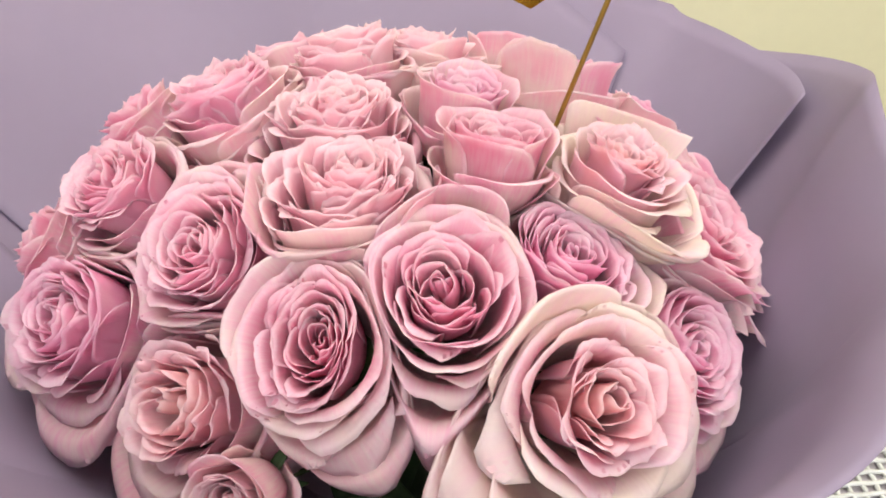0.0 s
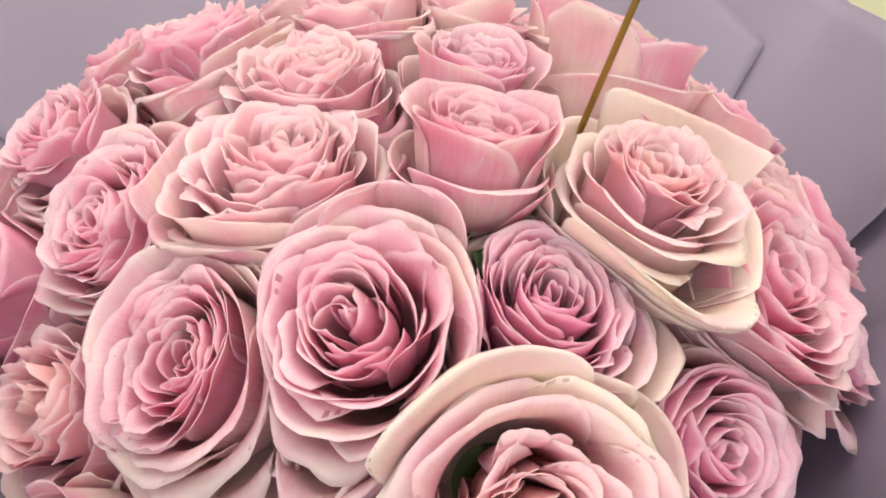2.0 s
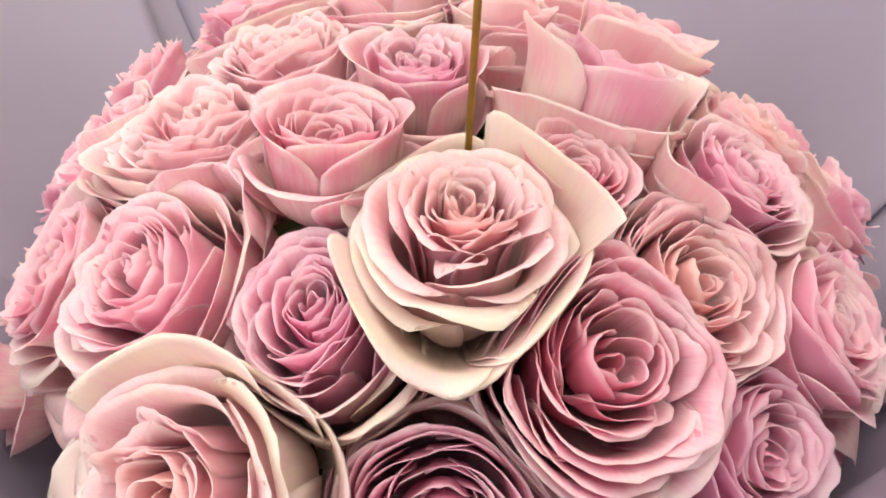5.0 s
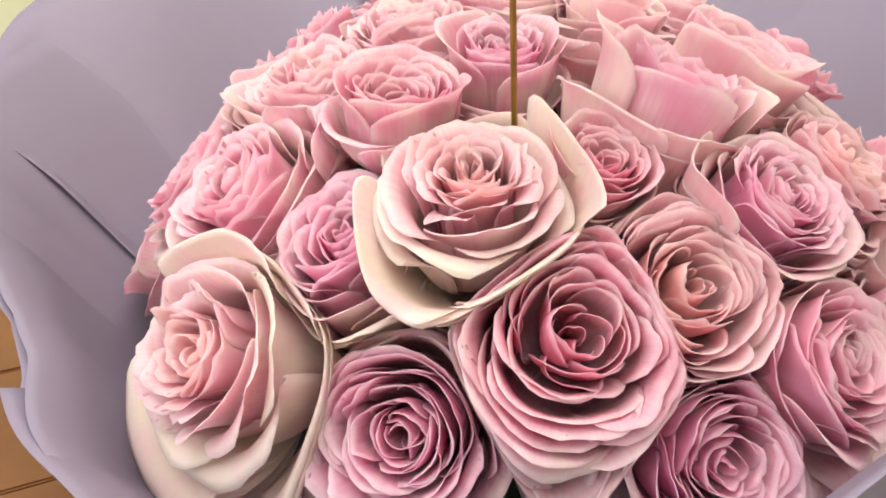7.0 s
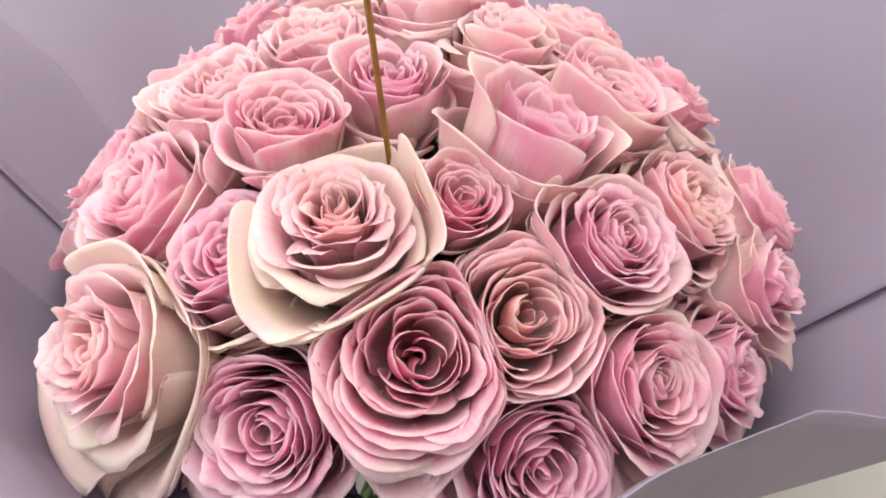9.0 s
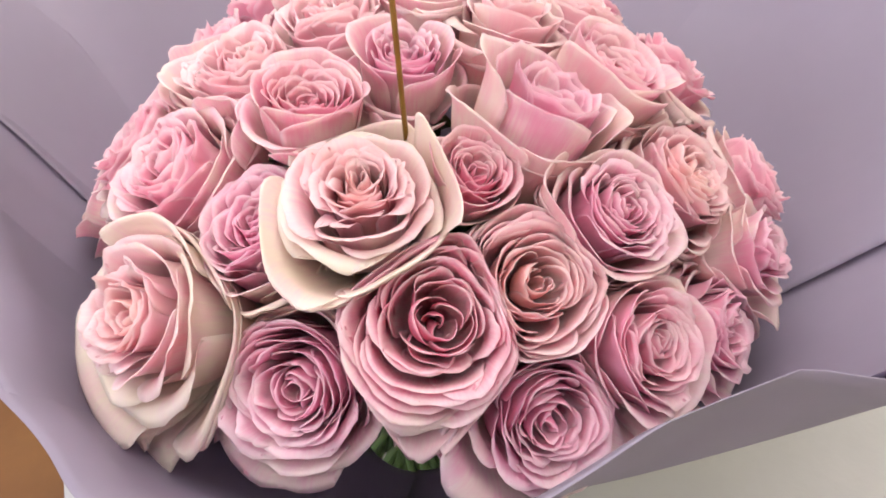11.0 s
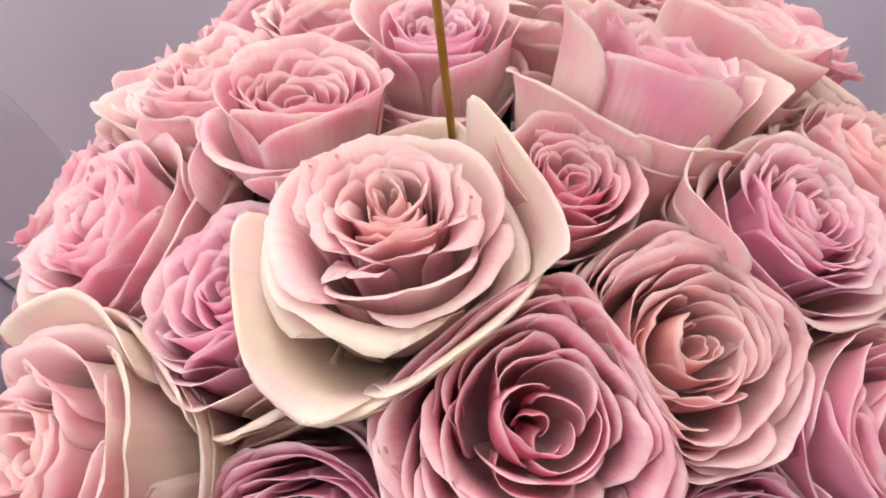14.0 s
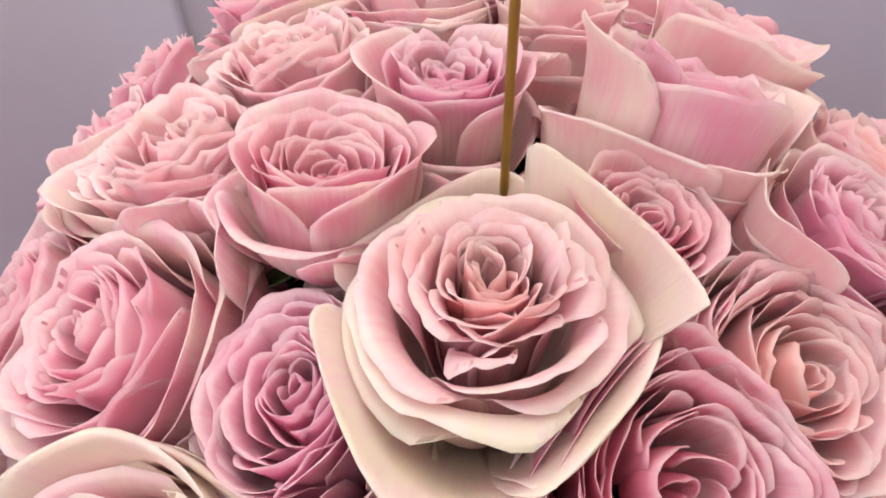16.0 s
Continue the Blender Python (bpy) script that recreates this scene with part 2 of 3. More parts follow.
tagged(part("wall_east", box(X1, Y0, FLOOR_Z, X1 + .1, Y1, CEIL_Z), WALL), "pale cream yellow painted wall", "wall", kind="structure")
tagged(part("wall_west", box(X0 - .1, Y0, FLOOR_Z, X0, Y1, CEIL_Z), WALL), "pale cream yellow painted wall", "wall", kind="structure")
south = tagged(new("wall_south"), "pale cream painted wall with a window opening", "wall", kind="structure")
part("wall_below", box(X0 - .1, Y0 - .1, FLOOR_Z, X1 + .1, Y0, 0.3), WALL, south)
part("wall_above", box(X0 - .1, Y0 - .1, 1.75, X1 + .1, Y0, CEIL_Z), WALL, south)
part("wall_side", box(X0 - .1, Y0 - .1, 0.3, -1.0, Y0, 1.75), WALL, south)
part("wall_side", box(1.5, Y0 - .1, 0.3, X1 + .1, Y0, 1.75), WALL, south)
win = tagged(new("window_1"), "white framed window with clear glass", "window", kind="structure")
for q in ((-1.0, .3, -.95, 1.75), (1.45, .3, 1.5, 1.75), (-.95, .3, 1.45, .35), (-.95, 1.70, 1.45, 1.75), (.23, .35, .27, 1.70)):
    part("window_frame", box(q[0], Y0 - .07, q[1], q[2], Y0 - .02, q[3]), WHITE, win)
for q in ((-.95, .23), (.27, 1.45)):
    part("pane", box(q[0], Y0 - .05, .35, q[1], Y0 - .045, 1.70), GLASS, win).visible_shadow = False
panel = tagged(new("ceiling_light"), "flat white rectangular ceiling light panel", "lamp")
part("frame", box(-.87, -.87, 1.88, 1.37, 1.07, CEIL_Z - .002, .004), WHITE, panel)
part("diffuser", box(-.85, -.85, 1.874, 1.35, 1.05, 1.8795), LAMP, panel, "glowing white diffuser")

# ---- the table and what lies on it ----
TOP = 0.06
table = tagged(new("table"), "brown wooden table under the bouquet", "table")
for k in range(8):
    part("board", box(-.60 + .17 * k, -.10, TOP - .034, -.60 + .17 * k + .168, 1.15, TOP - .004, .002), WOOD, table)
for x, y in ((-.5, -.03), (.66, -.03), (-.5, 1.08), (.66, 1.08)):
    part("leg", box(x - .03, y - .03, FLOOR_Z, x + .03, y + .03, TOP - .034, .004), WOOD, table)
uu, vv = np.meshgrid(np.linspace(0, 1, 60), np.linspace(0, 1, 60))
cz = TOP - .0015 + .0012 * np.sin(17 * uu + 5 * vv) * np.sin(11 * vv + 3 * uu)
cloth = sheet("tablecloth", np.stack([-.13 + .84 * uu, .13 + .97 * vv, cz], -1), TABLE, None, .001)
tagged(cloth, "plain white cloth lying on the wooden table", "tablecloth")
net = tagged(new("net_placemat"), "white openwork woven net mat on the cloth", "placemat")
for k in range(26):
    q = .012 * k
    part("strand", tube([(.17 + q + .02 * math.sin(3 * t), .40 + .40 * t, TOP + .003 + .0012 * math.sin(math.pi * (33 * t + k))) for t in np.linspace(0, 1, 40)], [.0022] * 40, 5), NET, net)
for k in range(32):
    q = .0125 * k
    part("strand", tube([(.165 + .33 * t, .40 + q + .03 * t * t, TOP + .0045 + .0012 * math.sin(math.pi * (26 * t + k))) for t in np.linspace(0, 1, 34)], [.0022] * 34, 5), NET, net)

# ---- the bouquet ----
AXIS = Vector((-0.01, 0.39, 0.251))
TIE = Vector((-0.015, 0.385, 0.17))


def petal_grid(R, foot, belly, rt, zt, lean, half, curl, bow, rng, ruffle, point, nu, nv):
    """One petal, from its foot to its rim, in rose space: axis z up, the centre of the rose's face near the origin.
    belly: how far its body swells; rt, zt, lean: radius, height and outward lean of its rim; half: half its spread round the axis;
    curl: how far the rim rolls outward; bow: flatter (+) or more folded (-) in plan than a circle."""
    u = np.linspace(-1, 1, nu)[None, :]
    v = np.linspace(0, 1, nv)[:, None] ** 0.75
    f = rng.uniform(0, 6.28, 12)
    mid = rng.uniform(-.3, .3)
    top = 1 - 0.05 * u ** 2 - 0.20 * np.abs(u) ** 5 + point * np.exp(-((u - mid) / 0.16) ** 2)
    top = top + ruffle * (0.020 * np.sin(4 * u + f[6]) + 0.013 * np.sin(10 * u + f[7]) + 0.007 * np.sin(21 * u + f[8]))
    w = (v * top)[..., None]
    p0, p3 = np.array([0.05 * R, foot]), np.array([rt, zt])
    hold = 0.30 * (zt - foot)
    p1 = np.array([belly * 1.12, foot + 0.16 * R])
    p2 = p3 - hold * np.array([math.sin(lean), math.cos(lean)])
    p2[0] = max(p2[0], 0.78 * min(rt, belly))
    prof = (1 - w) ** 3 * p0 + 3 * (1 - w) ** 2 * w * p1 + 3 * (1 - w) * w ** 2 * p2 + w ** 3 * p3
    r, z = prof[..., 0], prof[..., 1]
    ang = u * half * (0.62 + 0.38 * np.sin(np.pi * (0.08 + 0.55 * v)))
    # the rim rolls back on both shoulders of the middle point
    t = np.clip((w[..., 0] - 0.72) / 0.28, 0, 1.1)
    shoulder = 0.55 + 0.75 * np.abs(u - mid) ** 0.8 * (1 + 0.4 * np.sin(2.1 * u + f[0]))
    r = r + curl * t ** 2 * shoulder
    z = z - curl * t ** 3 * shoulder * (0.30 + 0.75 * max(0.0, math.sin(lean)))
    r = r * (1 + v * bow * ((u - mid) ** 2 - 0.3))
    # broad waves, side folds and fine buckles
    wide = 0.40 + 0.60 * min(1.0, rt / R)
    r = r + R * ruffle * wide * v ** 2 * (0.022 * np.sin(2.2 * u + f[1]) + 0.014 * np.sin(4.6 * u + f[2] + 2 * v) + 0.005 * np.sin(9.5 * u + f[3]))
    r = r + np.abs(u) ** 4 * v * rt * 0.08 * rng.uniform(-0.6, 0.9)
    z = z + R * ruffle * (0.020 * v ** 3 * np.sin(2.9 * u + f[4]) + 0.006 * v ** 4 * np.sin(8.5 * u + f[5]))
    r = r + R * 0.008 * v * (np.sin(3.1 * u + 4 * v + f[9]) + np.sin(5.5 * u - 4 * v + f[10]) + 0.5 * np.sin(8 * v + 4 * u + f[11]))
    edge = np.maximum(v + 0 * u, np.abs(u) * np.minimum(1, 0.6 + 0.5 * v))
    return r, z, ang, v + 0 * u, u + 0 * v, edge


# body: share of the radius that the closed head takes; core: that the dense heart takes; petals: in the heart; wall, flare: upright and bent-out outer petals;
# cup: how deep the middle lies; dome: how far the heart's edge falls; fall, tilt: of the wall's rim; drop, bend: of the bent-out petals
STYLES = {
    "spiral": dict(body=.84, core=0.66, petals=36, wall=5, flare=3, cup=0.13, dome=0.10, fall=.20, tilt=38, drop=0.40, bend=70, ruffle=0.95, loose=1.05, curl=1.0),
    "garden": dict(body=.86, core=0.70, petals=40, wall=4, flare=4, cup=0.08, dome=0.20, fall=.22, tilt=52, drop=0.36, bend=62, ruffle=1.15, loose=1.5, curl=1.2),
    "cup": dict(body=.71, core=0.46, petals=23, wall=9, flare=4, cup=0.10, dome=0.06, fall=.26, tilt=40, drop=0.42, bend=75, ruffle=0.8, loose=0.9, curl=1.2),
    "goblet": dict(body=.90, core=0.62, petals=26, wall=5, flare=3, cup=0.18, dome=-.06, fall=-.06, tilt=16, drop=0.26, bend=34, ruffle=0.8, loose=1.1, curl=0.7),
}


def press(W, own, others):
    """Presses petals against the flowers beside them: world points W stay on their own side of the plane to each neighbour."""
    b, R = own
    for b2, R2 in others:
        d = b2 - b
        gap = np.linalg.norm(d)
        n, lim = d / gap, gap * R / (R + R2) * 1.18
        s = (W - b) @ n
        over = np.clip(s - 0.55 * lim, 0, None)
        room = 0.45 * lim
        W = W + (room * (1 - np.exp(-over / room)) - over)[..., None] * n
    return W


def rose(place, facing, R, style, core_tint, guard_tint, seed, label, own, others, own_form):
    rng = np.random.default_rng(seed)
    st = {"narrow": 1.0, "spin": 0.0, "big": (), **STYLES[style], **own_form}
    top = tagged(new("rose"), label, "rose", "roses in the bouquet")
    turn = Vector(facing).to_track_quat("Z", "Y").to_matrix().to_4x4()
    top.matrix_world = Matrix.Translation(place) @ turn @ pose(0, 0, 0, 0, 0, st["spin"])
    M3, M0 = np.array(top.matrix_world.to_3x3()), np.array(top.matrix_world.translation)
    skirt = 3 if place[2] > .368 else 0
    az, nc, ng = rng.uniform(0, 6.28), st["petals"], st["wall"] + st["flare"] + skirt + len(st["big"])
    heart_at = rng.normal(0, 0.06 * R, 2)
    core, loose, foot = R * st["core"], st["loose"], -1.28 * R
    for k in range(nc + ng):
        az += 2.39996 + rng.normal(0, 0.20 + 0.18 * (k < nc * 0.6) * loose)
        if k < nc:
            s = (k + 0.5) / nc
            heart = max(0.0, 1 - s / 0.30)
            rt = core * (0.04 + 0.96 * s ** 0.80) * (1 + rng.uniform(-0.05, 0.05) * loose)
            zt = R * (0.11 - st["dome"] * s ** 2.2 - st["cup"] * (1 - s) ** 1.6 + rng.uniform(-0.035, 0.035) * loose)
            roll = R * (0.012 + 0.085 * s * rng.uniform(.4, 1.4)) * st["curl"]
            rt = max(rt - 0.75 * roll, 0.3 * rt)
            lean = radians(-24 + 44 * s + rng.uniform(-9, 9))
            g = petal_grid(R, -R * (0.55 + 0.65 * s), rt * (0.95 + 0.2 * heart), rt, zt, lean, 1.25 - 0.32 * s + rng.uniform(-.45, .3) + 0.6 * heart,
                           roll, rng.uniform(-.28, .22) * (0.55 + 0.3 * loose), rng, st["ruffle"] * (1.1 - 0.4 * heart), rng.uniform(0, .07) * (1 - heart), *((13, 8) if s < .4 else (17, 10)))
            mat, ring = PETALS[core_tint], s
            off = rng.normal(0, 0.030 * R * loose, 2) * (1.15 - s) + heart_at * (1 - s) ** 1.5
        elif k < nc + st["wall"]:
            s = (k - nc + 0.5) / st["wall"]
            rt = (core * 1.05 + (st["body"] * R - core * 1.05) * s ** 1.25) * rng.uniform(0.97, 1.03)
            zt = R * (0.10 - st["dome"] - st["fall"] * s + rng.uniform(-0.08, 0.08))
            lean = radians(16 + st["tilt"] * s + rng.uniform(-6, 8))
            g = petal_grid(R, foot, 0.92 * rt, rt, zt, lean, 1.25 + rng.uniform(-.3, .2), R * (0.06 + 0.10 * s * rng.uniform(0.4, 1.5)) * st["curl"], rng.uniform(-.14, .16), rng,
                           st["ruffle"], rng.uniform(0.0, .06), 21, 14)
            mat, ring = PETALS[guard_tint if s > .5 else core_tint], 1.0
            off = rng.normal(0, 0.012 * R, 2)
        elif k >= nc + st["wall"] + st["flare"] + skirt:
            # single large outer petals: direction, reach, height, lean, half-spread
            deg, reach, high, lean, half = st["big"][k - nc - st["wall"] - st["flare"] - skirt]
            az = radians(deg)
            g = petal_grid(R, foot - .03 * R, R * (st["body"] + .05), R * reach, R * high, radians(lean + 32), half, R * rng.uniform(.14, .24), rng.uniform(-.05, .15), rng, st["ruffle"] * 1.1,
                           rng.uniform(0.03, .09), 25, 16)
            mat, ring = PETALS[guard_tint], 1.0
            off = np.zeros(2)
        else:
            # bent-out petals, and a skirt of three low ones
            s = min((k - nc - st["wall"] + 0.5) / st["flare"], 1.25)
            rt = R * (1.00 + 0.22 * s) * rng.uniform(0.92, 1.10)
            zt = R * (-0.18 - st["drop"] * (0.1 + 0.9 * s) + rng.uniform(-0.08, 0.08))
            lean = radians(64 + .6 * st["bend"] * s + rng.uniform(-10, 12))
            g = petal_grid(R, foot - .02 * R, R * (st["body"] + .04), rt, zt, lean, 1.05 + rng.uniform(-.25, .15), R * (0.10 + 0.14 * rng.uniform(0.1, 1.4)) * st["curl"], rng.uniform(-.1, .18), rng, st["ruffle"] * 1.1,
                           rng.uniform(0.02, .07), 21, 14)
            mat, ring = PETALS[guard_tint], 1.0
            off = rng.normal(0, 0.02 * R, 2)
        r, z, ang, along, across, edge = g
        a = az + ang + rng.uniform(-.2, .2) * along
        slim = st["narrow"] if k < nc else (1 + st["narrow"]) / 2
        P = np.stack([slim * (r * np.cos(a) + off[0] * along), r * np.sin(a) + off[1] * along, z], -1)
        P = (press(P @ M3.T + M0, own, others) - M0) @ M3
        one = np.ones_like(along)
        sheet("petal", P, mat, top, 0.00058 * (1.15 - 0.85 * along), {
            "along": (along, along), "across": (across, across), "edge": (edge, edge),
            "ring": (ring * one, ring * one), "inner": (one, 0 * one), "guard": (one * (k >= nc), one * (k >= nc))})
    # hip, sepals and stem
    foot = -1.2 * R
    part("hip", tube([(0, 0, foot + .10 * R), (0, 0, foot - .05 * R), (0, 0, foot - .25 * R), (0, 0, foot - .42 * R)], [.30 * R, .26 * R, .20 * R, .0028], 10), GREEN, top, "green hip under the petals")
    for k in range(5):
        a = 1.2566 * k + rng.uniform(-.2, .2)
        t = np.linspace(0, 1, 7)[:, None]
        u = np.linspace(-1, 1, 5)[None, :]
        rr = R * (.26 + .62 * t * rng.uniform(.7, 1.1)) + 0 * u
        zz = foot + R * (.02 - .10 * t - .25 * t ** 2) + .02 * R * u ** 2
        aw = u * .13 * R * (1 - t ** 1.5) * (0.6 + 1.6 * t) / rr
        sheet("sepal", np.stack([rr * np.cos(a + aw), rr * np.sin(a + aw), zz], -1), LEAF, top, 0.0007)
    inv = top.matrix_world.inverted()
    tie = TIE + Vector((rng.uniform(-.018, .018), rng.uniform(-.018, .018), 0))
    p0, p2 = Vector((0, 0, foot - .40 * R)), inv @ tie
    p1 = p0 + Vector((0, 0, -.45 * (p2 - p0).length))
    pts = [(1 - t) ** 2 * p0 + 2 * t * (1 - t) * p1 + t * t * p2 for t in (0, .2, .4, .6, .8, 1)]
    end = inv @ (tie + Vector(((tie.x - place[0]) * .25, (tie.y - place[1]) * .25, TOP + .004 - tie.z)))
    for t, side in ((1, 1), (2, -1), (2, 1)):
        q = pts[t]
        a, ln = rng.uniform(0, 6.28), rng.uniform(.040, .055)
        tt, uu = np.linspace(0, 1, 9)[:, None], np.linspace(-1, 1, 7)[None, :]
        w = .34 * ln * np.sin(np.pi * np.clip(tt, 0, 1) ** 0.8) * (1 + .06 * np.sin(40 * tt)) + .0004
        X, Y = ln * (.08 + tt) + 0 * uu, side * uu * w
        Z = ln * (.25 * tt - .45 * tt ** 2) + .25 * np.abs(Y)
        sheet("leaf", np.stack([q.x + X * np.cos(a) - Y * np.sin(a), q.y + X * np.sin(a) + Y * np.cos(a), q.z + Z], -1), LEAF, top, 0.0006)
    part("stem", tube(pts + [end], [.0026] * 6 + [.0028], 7), GREEN, top)
    return top


# x, y, z, radius, form, colour of heart and of outer petals, tilt (added to the outward direction), what sets its form apart
ROSES = [
    (.062, .222, .378, .054, "cup", "peach", "cream", (0, 0, 0), dict(big=((115, 1.0, -.06, 40, .9), (250, 1.05, -.25, 55, .9)))),
    (.004, .250, .412, .049, "spiral", "pink", "pink", (0, 0, 0), dict(core=.56, petals=28, wall=9, big=((95, 1.18, -.10, 45, .9), (290, 1.15, -.5, 60, .9)))),
    (-.049, .237, .397, .043, "spiral", "rose", "blush", (0, 0, 0), dict(narrow=.74, core=.64, cup=.2, wall=8, big=((150, 1.0, .0, 28, .9), (280, 1.02, -.5, 60, .9)))),
    (-.108, .241, .361, .054, "garden", "peach", "pink", (0, 0, 0), dict(core=.52, petals=28, wall=7, big=((215, 1.15, -.3, 50, .9), (100, 1.1, -.1, 40, .9)))),
    (-.102, .282, .414, .045, "garden", "pink", "pink", (.1, -.2, 0), dict(narrow=.9)),
    (-.042, .298, .439, .047, "garden", "blush", "pink", (.1, .20, .3), dict(big=((355, 1.38, -.12, 70, .6), (200, 1.3, -.15, 70, .8)))),
    (.054, .281, .410, .045, "spiral", "mauve", "cream", (-.1, .1, .1), dict(narrow=.78, core=.70, spin=12, big=((85, 1.2, -.02, 22, .55), (225, 1.15, -.25, 50, .8), (320, 1.15, -.2, 50, .8)))),
    (.025, .318, .446, .030, "goblet", "rose", "pink", (.05, .35, .45), dict(core=.68, flare=2, cup=.24)),
    (.083, .320, .437, .046, "cup", "peach", "cream", (0, .05, .28), dict(core=.46, petals=36, loose=1.3, cup=.16, wall=8, big=((12, 1.38, .0, 52, .75), (215, 1.2, -.30, 60, .9), (312, 1.12, -.35, 55, .9)))),
    (.111, .279, .362, .045, "spiral", "mauve", "pink", (0, 0, 0), dict(core=.72)),
    (-.171, .284, .375, .045, "garden", "mauve", "mauve", (.25, -.30, .1), {}),
    (-.156, .329, .424, .042, "garden", "pink", "mauve", (.2, -.3, .1), dict(core=.6)),
    (-.050, .347, .454, .044, "garden", "blush", "pink", (.1, .05, .2), {}),
    (-.112, .375, .456, .043, "garden", "pink", "blush", (0, 0, .2), {}),
    (-.164, .392, .436, .040, "cup", "rose", "pink", (0, 0, 0), {}),
    (-.052, .413, .468, .041, "garden", "blush", "pink", (0, 0, 0), {}),
    (.010, .367, .453, .030, "goblet", "mauve", "pink", (.2, 0, .3), dict(core=.56)),
    (-.010, .433, .462, .042, "cup", "blush", "blush", (0, 0, 0), {}),
    (.060, .420, .446, .043, "goblet", "mauve", "blush", (-.2, .32, .3), dict(core=.56, flare=4)),
    (.082, .371, .432, .023, "goblet", "rose", "pink", (0, .1, .2), dict(core=.72, flare=2)),
    (.128, .336, .398, .048, "spiral", "rose", "blush", (0, 0, 0), dict(core=.78, petals=36, cup=.2, loose=1.5, big=((205, 1.08, -.4, 45, .9), (325, 1.35, -.4, 65, .85)))),
    (.127, .383, .403, .043, "spiral", "peach", "blush", (0, 0, 0), dict(core=.78, petals=38, loose=1.3, big=((160, 1.15, -.1, 35, .8),))),
    (.114, .430, .421, .039, "spiral", "mauve", "blush", (0, 0, 0), dict(core=.62, big=((150, 1.35, -.05, 28, .75),))),
    (.156, .429, .376, .041, "spiral", "pink", "pink", (0, 0, 0), dict(core=.7, narrow=.85)),
    (.160, .378, .357, .042, "spiral", "mauve", "mauve", (0, 0, 0), dict(core=.70, drop=.12)),
    (.092, .484, .413, .041, "garden", "peach", "blush", (0, 0, 0), {}),
    (.142, .484, .355, .039, "garden", "mauve", "mauve", (0, 0, 0), {}),
    (.119, .517, .378, .038, "cup", "mauve", "blush", (0, 0, 0), {}),
    (.070, .552, .382, .039, "garden", "pink", "blush", (0, 0, 0), {}),
    (.040, .466, .446, .037, "goblet", "pink", "blush", (0, 0, 0), {}),
    (.015, .523, .428, .039, "garden", "pink", "blush", (0, 0, 0), {}),
    (-.025, .484, .450, .041, "garden", "blush", "pink", (0, 0, 0), {}),
    (-.094, .453, .451, .042, "garden", "pink", "pink", (0, 0, 0), {}),
    (-.158, .459, .421, .041, "garden", "blush", "pink", (0, 0, 0), {}),
    (-.089, .528, .422, .040, "garden", "pink", "pink", (0, 0, 0), {}),
    (-.040, .563, .383, .039, "garden", "mauve", "pink", (0, 0, 0), {}),
    (-.152, .523, .367, .040, "garden", "pink", "pink", (0, 0, 0), {}),
    (-.204, .400, .377, .040, "cup", "pink", "pink", (0, 0, 0), {}),
    (-.199, .338, .391, .036, "cup", "rose", "pink", (0, 0, 0), {}),
    (-.080, .214, .338, .022, "goblet", "blush", "pink", (0, 0, 0), {}),
]
WORDS = {"peach": "peach-hearted pink", "pink": "soft pink", "mauve": "mauve pink", "blush": "pale blush pink", "cream": "cream", "rose": "deep pink"}
FORMS = {"spiral": "open spiralled heart", "garden": "ruffled open heart", "cup": "cupped heart", "goblet": "half-open goblet heart"}
SPOTS = []
for x, y, z, R, form, core, outer, add, _ in ROSES:
    out = ((Vector((x, y, z)) - AXIS).normalized() + Vector(add)).normalized()
    SPOTS.append((np.array(Vector((x, y, z)) - .45 * R * out), R, out))
for i, (x, y, z, R, form, core, outer, add, own_form) in enumerate(ROSES):
    b, _, out = SPOTS[i]
    near = [(b2, R2) for j, (b2, R2, _) in enumerate(SPOTS) if j != i and np.linalg.norm(b2 - b) < 1.3 * (R + R2)]
    rose((x, y, z), out, R, form, core, outer, 100 + i, f"{WORDS[core]} rose, {FORMS[form]}, {WORDS[outer]} outer petals", (b, R), near, own_form)

# gold topper on a thin stick
topper = tagged(new("bouquet_topper"), "gold foil charm on a thin brass-coloured stick", "topper")
base, way = Vector((.041, .359, .40)), Vector((.282, -.185, .941))
part("stick", tube([base - .06 * way, base, base + .12 * way, base + .26 * way], [.0012] * 4, 8), BRASS, topper)

tip, right = Vector((0.0391, 0.3531, 0.4912)), Vector((.98, -.15, .12)).normalized()
bm = bmesh.new()
rim, n = [], right.cross(Vector((0, 0, 1))).normalized()
for a, h in ((0, 0), (.022, .012), (.040, .030), (.034, .052), (.008, .058), (-.016, .046), (-.026, .022), (-.012, .007)):
    rim.append(bm.verts.new(tip + a * right + Vector((0, 0, h))))
mid = tip + .008 * right + Vector((0, 0, .030))
for side in (1, -1):
    hub = bm.verts.new(mid + side * .008 * n)
    for q, r in zip(rim, rim[1:] + rim[:1]):
        bm.faces.new((q, r, hub) if side > 0 else (r, q, hub))
part("charm", bm, FOIL, topper, "shiny faceted gold foil charm")

# wrapping paper: overlapping flared sheets
wrap = tagged(new("bouquet_wrap"), "lilac matte wrapping paper in flared overlapping sheets", "wrapping paper")
CX, CY = AXIS.x, AXIS.y


RIM = [(-110, .392, .235), (-85, .362, .208), (-60, .356, .216), (-45, .370, .226), (-20, .404, .240), (5, .448, .238), (20, .437, .26), (35, .425, .28), (52, .415, .30),
       (70, .45, .32), (100, .50, .35), (150, .50, .35), (185, .46, .33), (205, .445, .32), (220, .425, .32), (237, .412, .29), (250, .392, .235)]


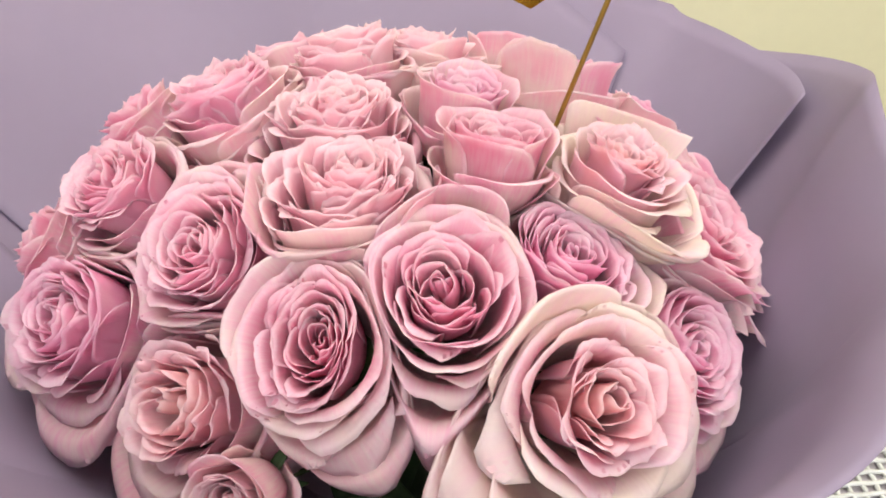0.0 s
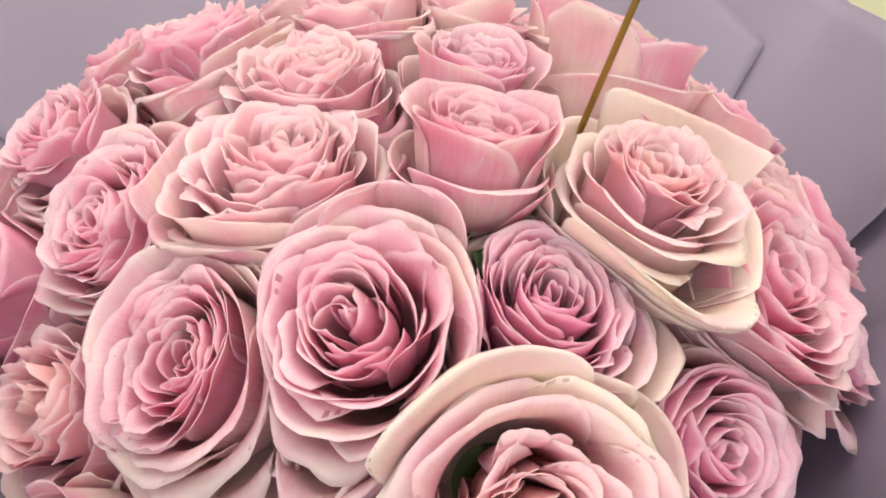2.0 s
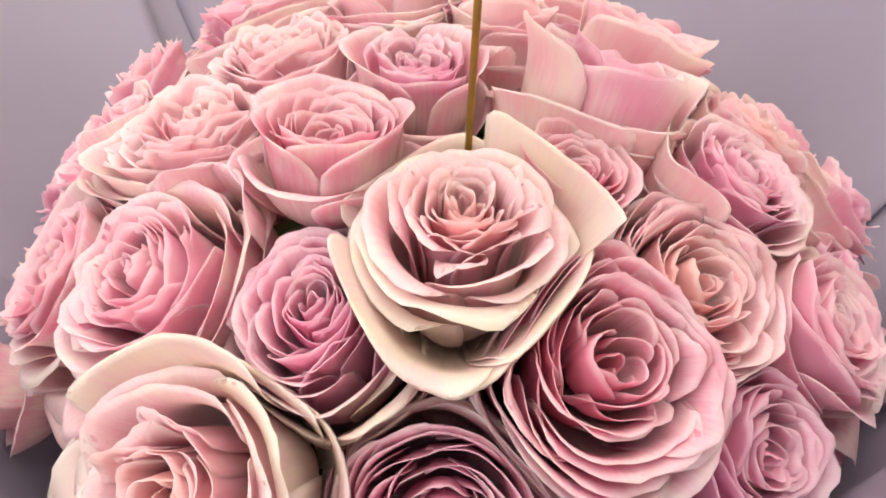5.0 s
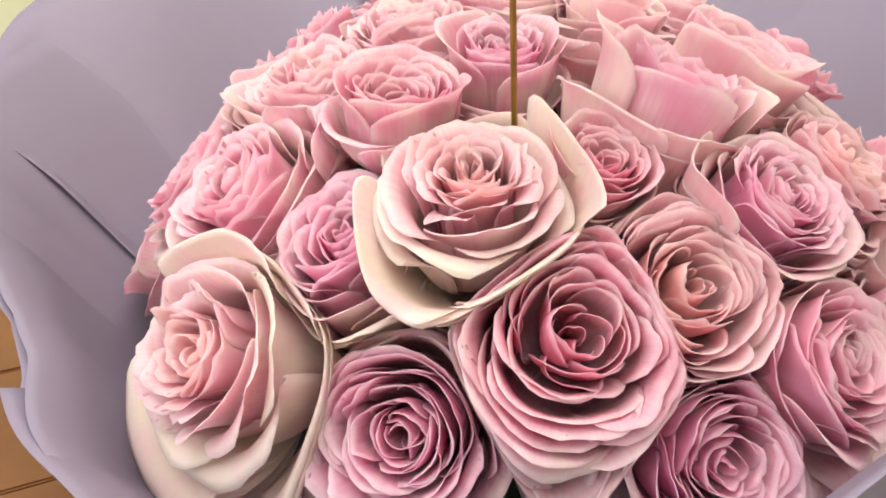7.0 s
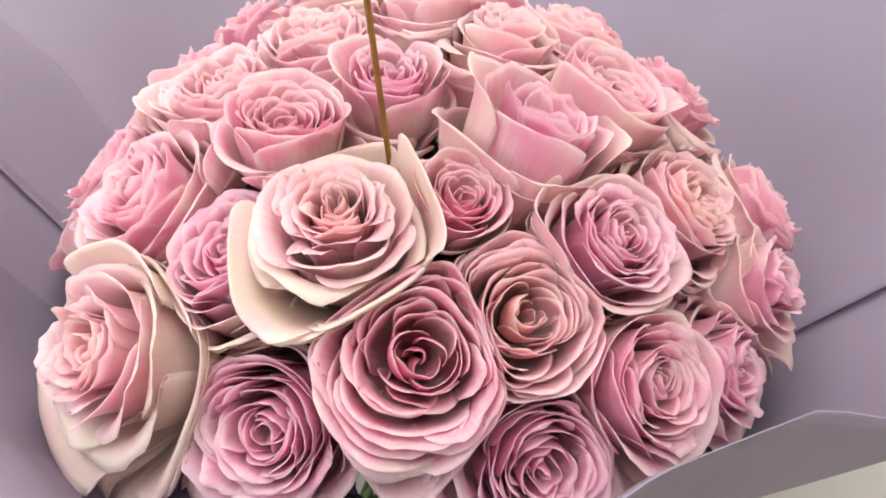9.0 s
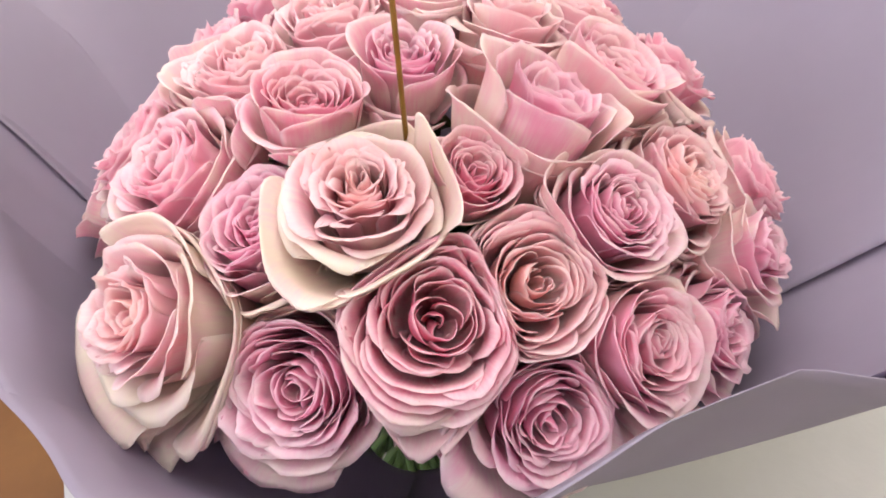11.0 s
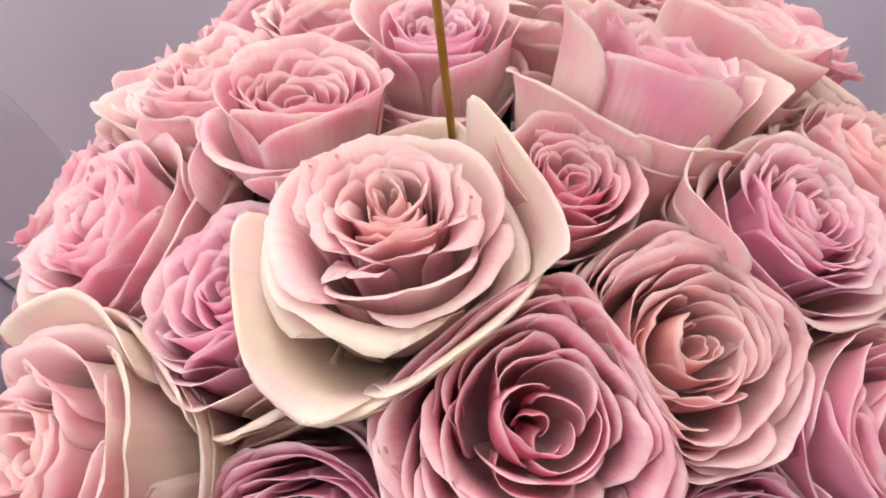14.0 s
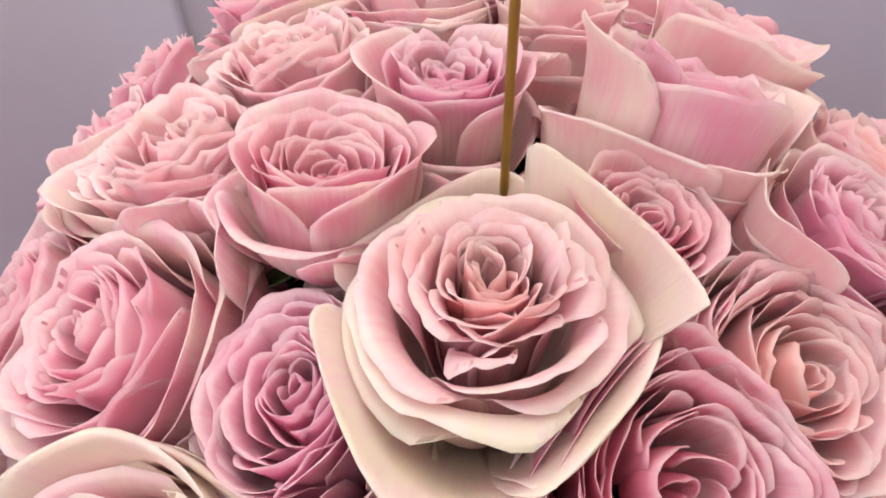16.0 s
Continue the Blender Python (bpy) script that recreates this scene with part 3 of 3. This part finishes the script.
def rim_at(deg):
    deg = (deg + 110) % 360 - 110
    az, z, r = zip(*RIM)
    return np.interp(deg, az, z), np.interp(deg, az, r)


def paper_sheet(mid, half, peak, skew, skin, curl, seed):
    """A sheet that leaves the tie, hugs the flowers and flares to its rim; mid, half: degrees round the bouquet."""
    rng = np.random.default_rng(seed)
    nu, nv = 49, 34
    u = np.linspace(-1, 1, nu)[None, :]
    v = np.linspace(0, 1, nv)[:, None]
    deg = mid + half * u * (0.80 + 0.20 * v) + skew * v * v
    a = np.radians(deg)
    rz, rr3 = rim_at(mid + half * u + skew)
    top_z = rz + peak * (1 - 2 * np.abs(u))
    rr3 = rr3 + 0.7 * (top_z - rz)
    b = [(1 - v) ** 3, 3 * (1 - v) ** 2 * v, 3 * (1 - v) * v ** 2, v ** 3]
    rr = b[0] * .04 + b[1] * .14 + b[2] * np.minimum(.20, rr3 - .01) + b[3] * rr3
    zz = b[0] * .15 + b[1] * .23 + b[2] * np.minimum(.315, top_z - .05) + b[3] * top_z
    f = rng.uniform(0, 6.28, 6)
    crease = np.abs(np.sin(1.7 * u + f[3] + .4 * v)) ** .6 - .6
    fold = v ** 1.5 * (.010 * np.sin(2.3 * u + f[0]) + .005 * np.sin(5 * u + f[1] + v) + .0010 * np.sin(11 * u + f[2]) + .005 * crease)
    c = np.clip((v - .86) / .14, 0, 1)
    rr = rr + fold + skin * (.3 + v) + curl * c ** 1.5
    zz = zz - curl * .55 * c ** 2.5
    return sheet("paper_sheet", np.stack([CX + rr * np.cos(a), CY + rr * np.sin(a), zz + 0 * a], -1), PAPER, wrap, 0.0004)


for i, q in enumerate([
    (92, 38, .02, 4, .000, 0), (138, 40, .03, -5, .005, 0), (176, 36, .02, 5, .010, 0), (60, 34, .02, -6, .005, 0), (214, 32, .014, -6, .003, .008),
    (8, 42, .000, 0, .000, .007), (244, 30, .01, 4, .007, .008), (-52, 36, .004, 5, .006, .010), (-98, 30, .004, 0, .010, .010),
]):
    paper_sheet(*q, 900 + i)
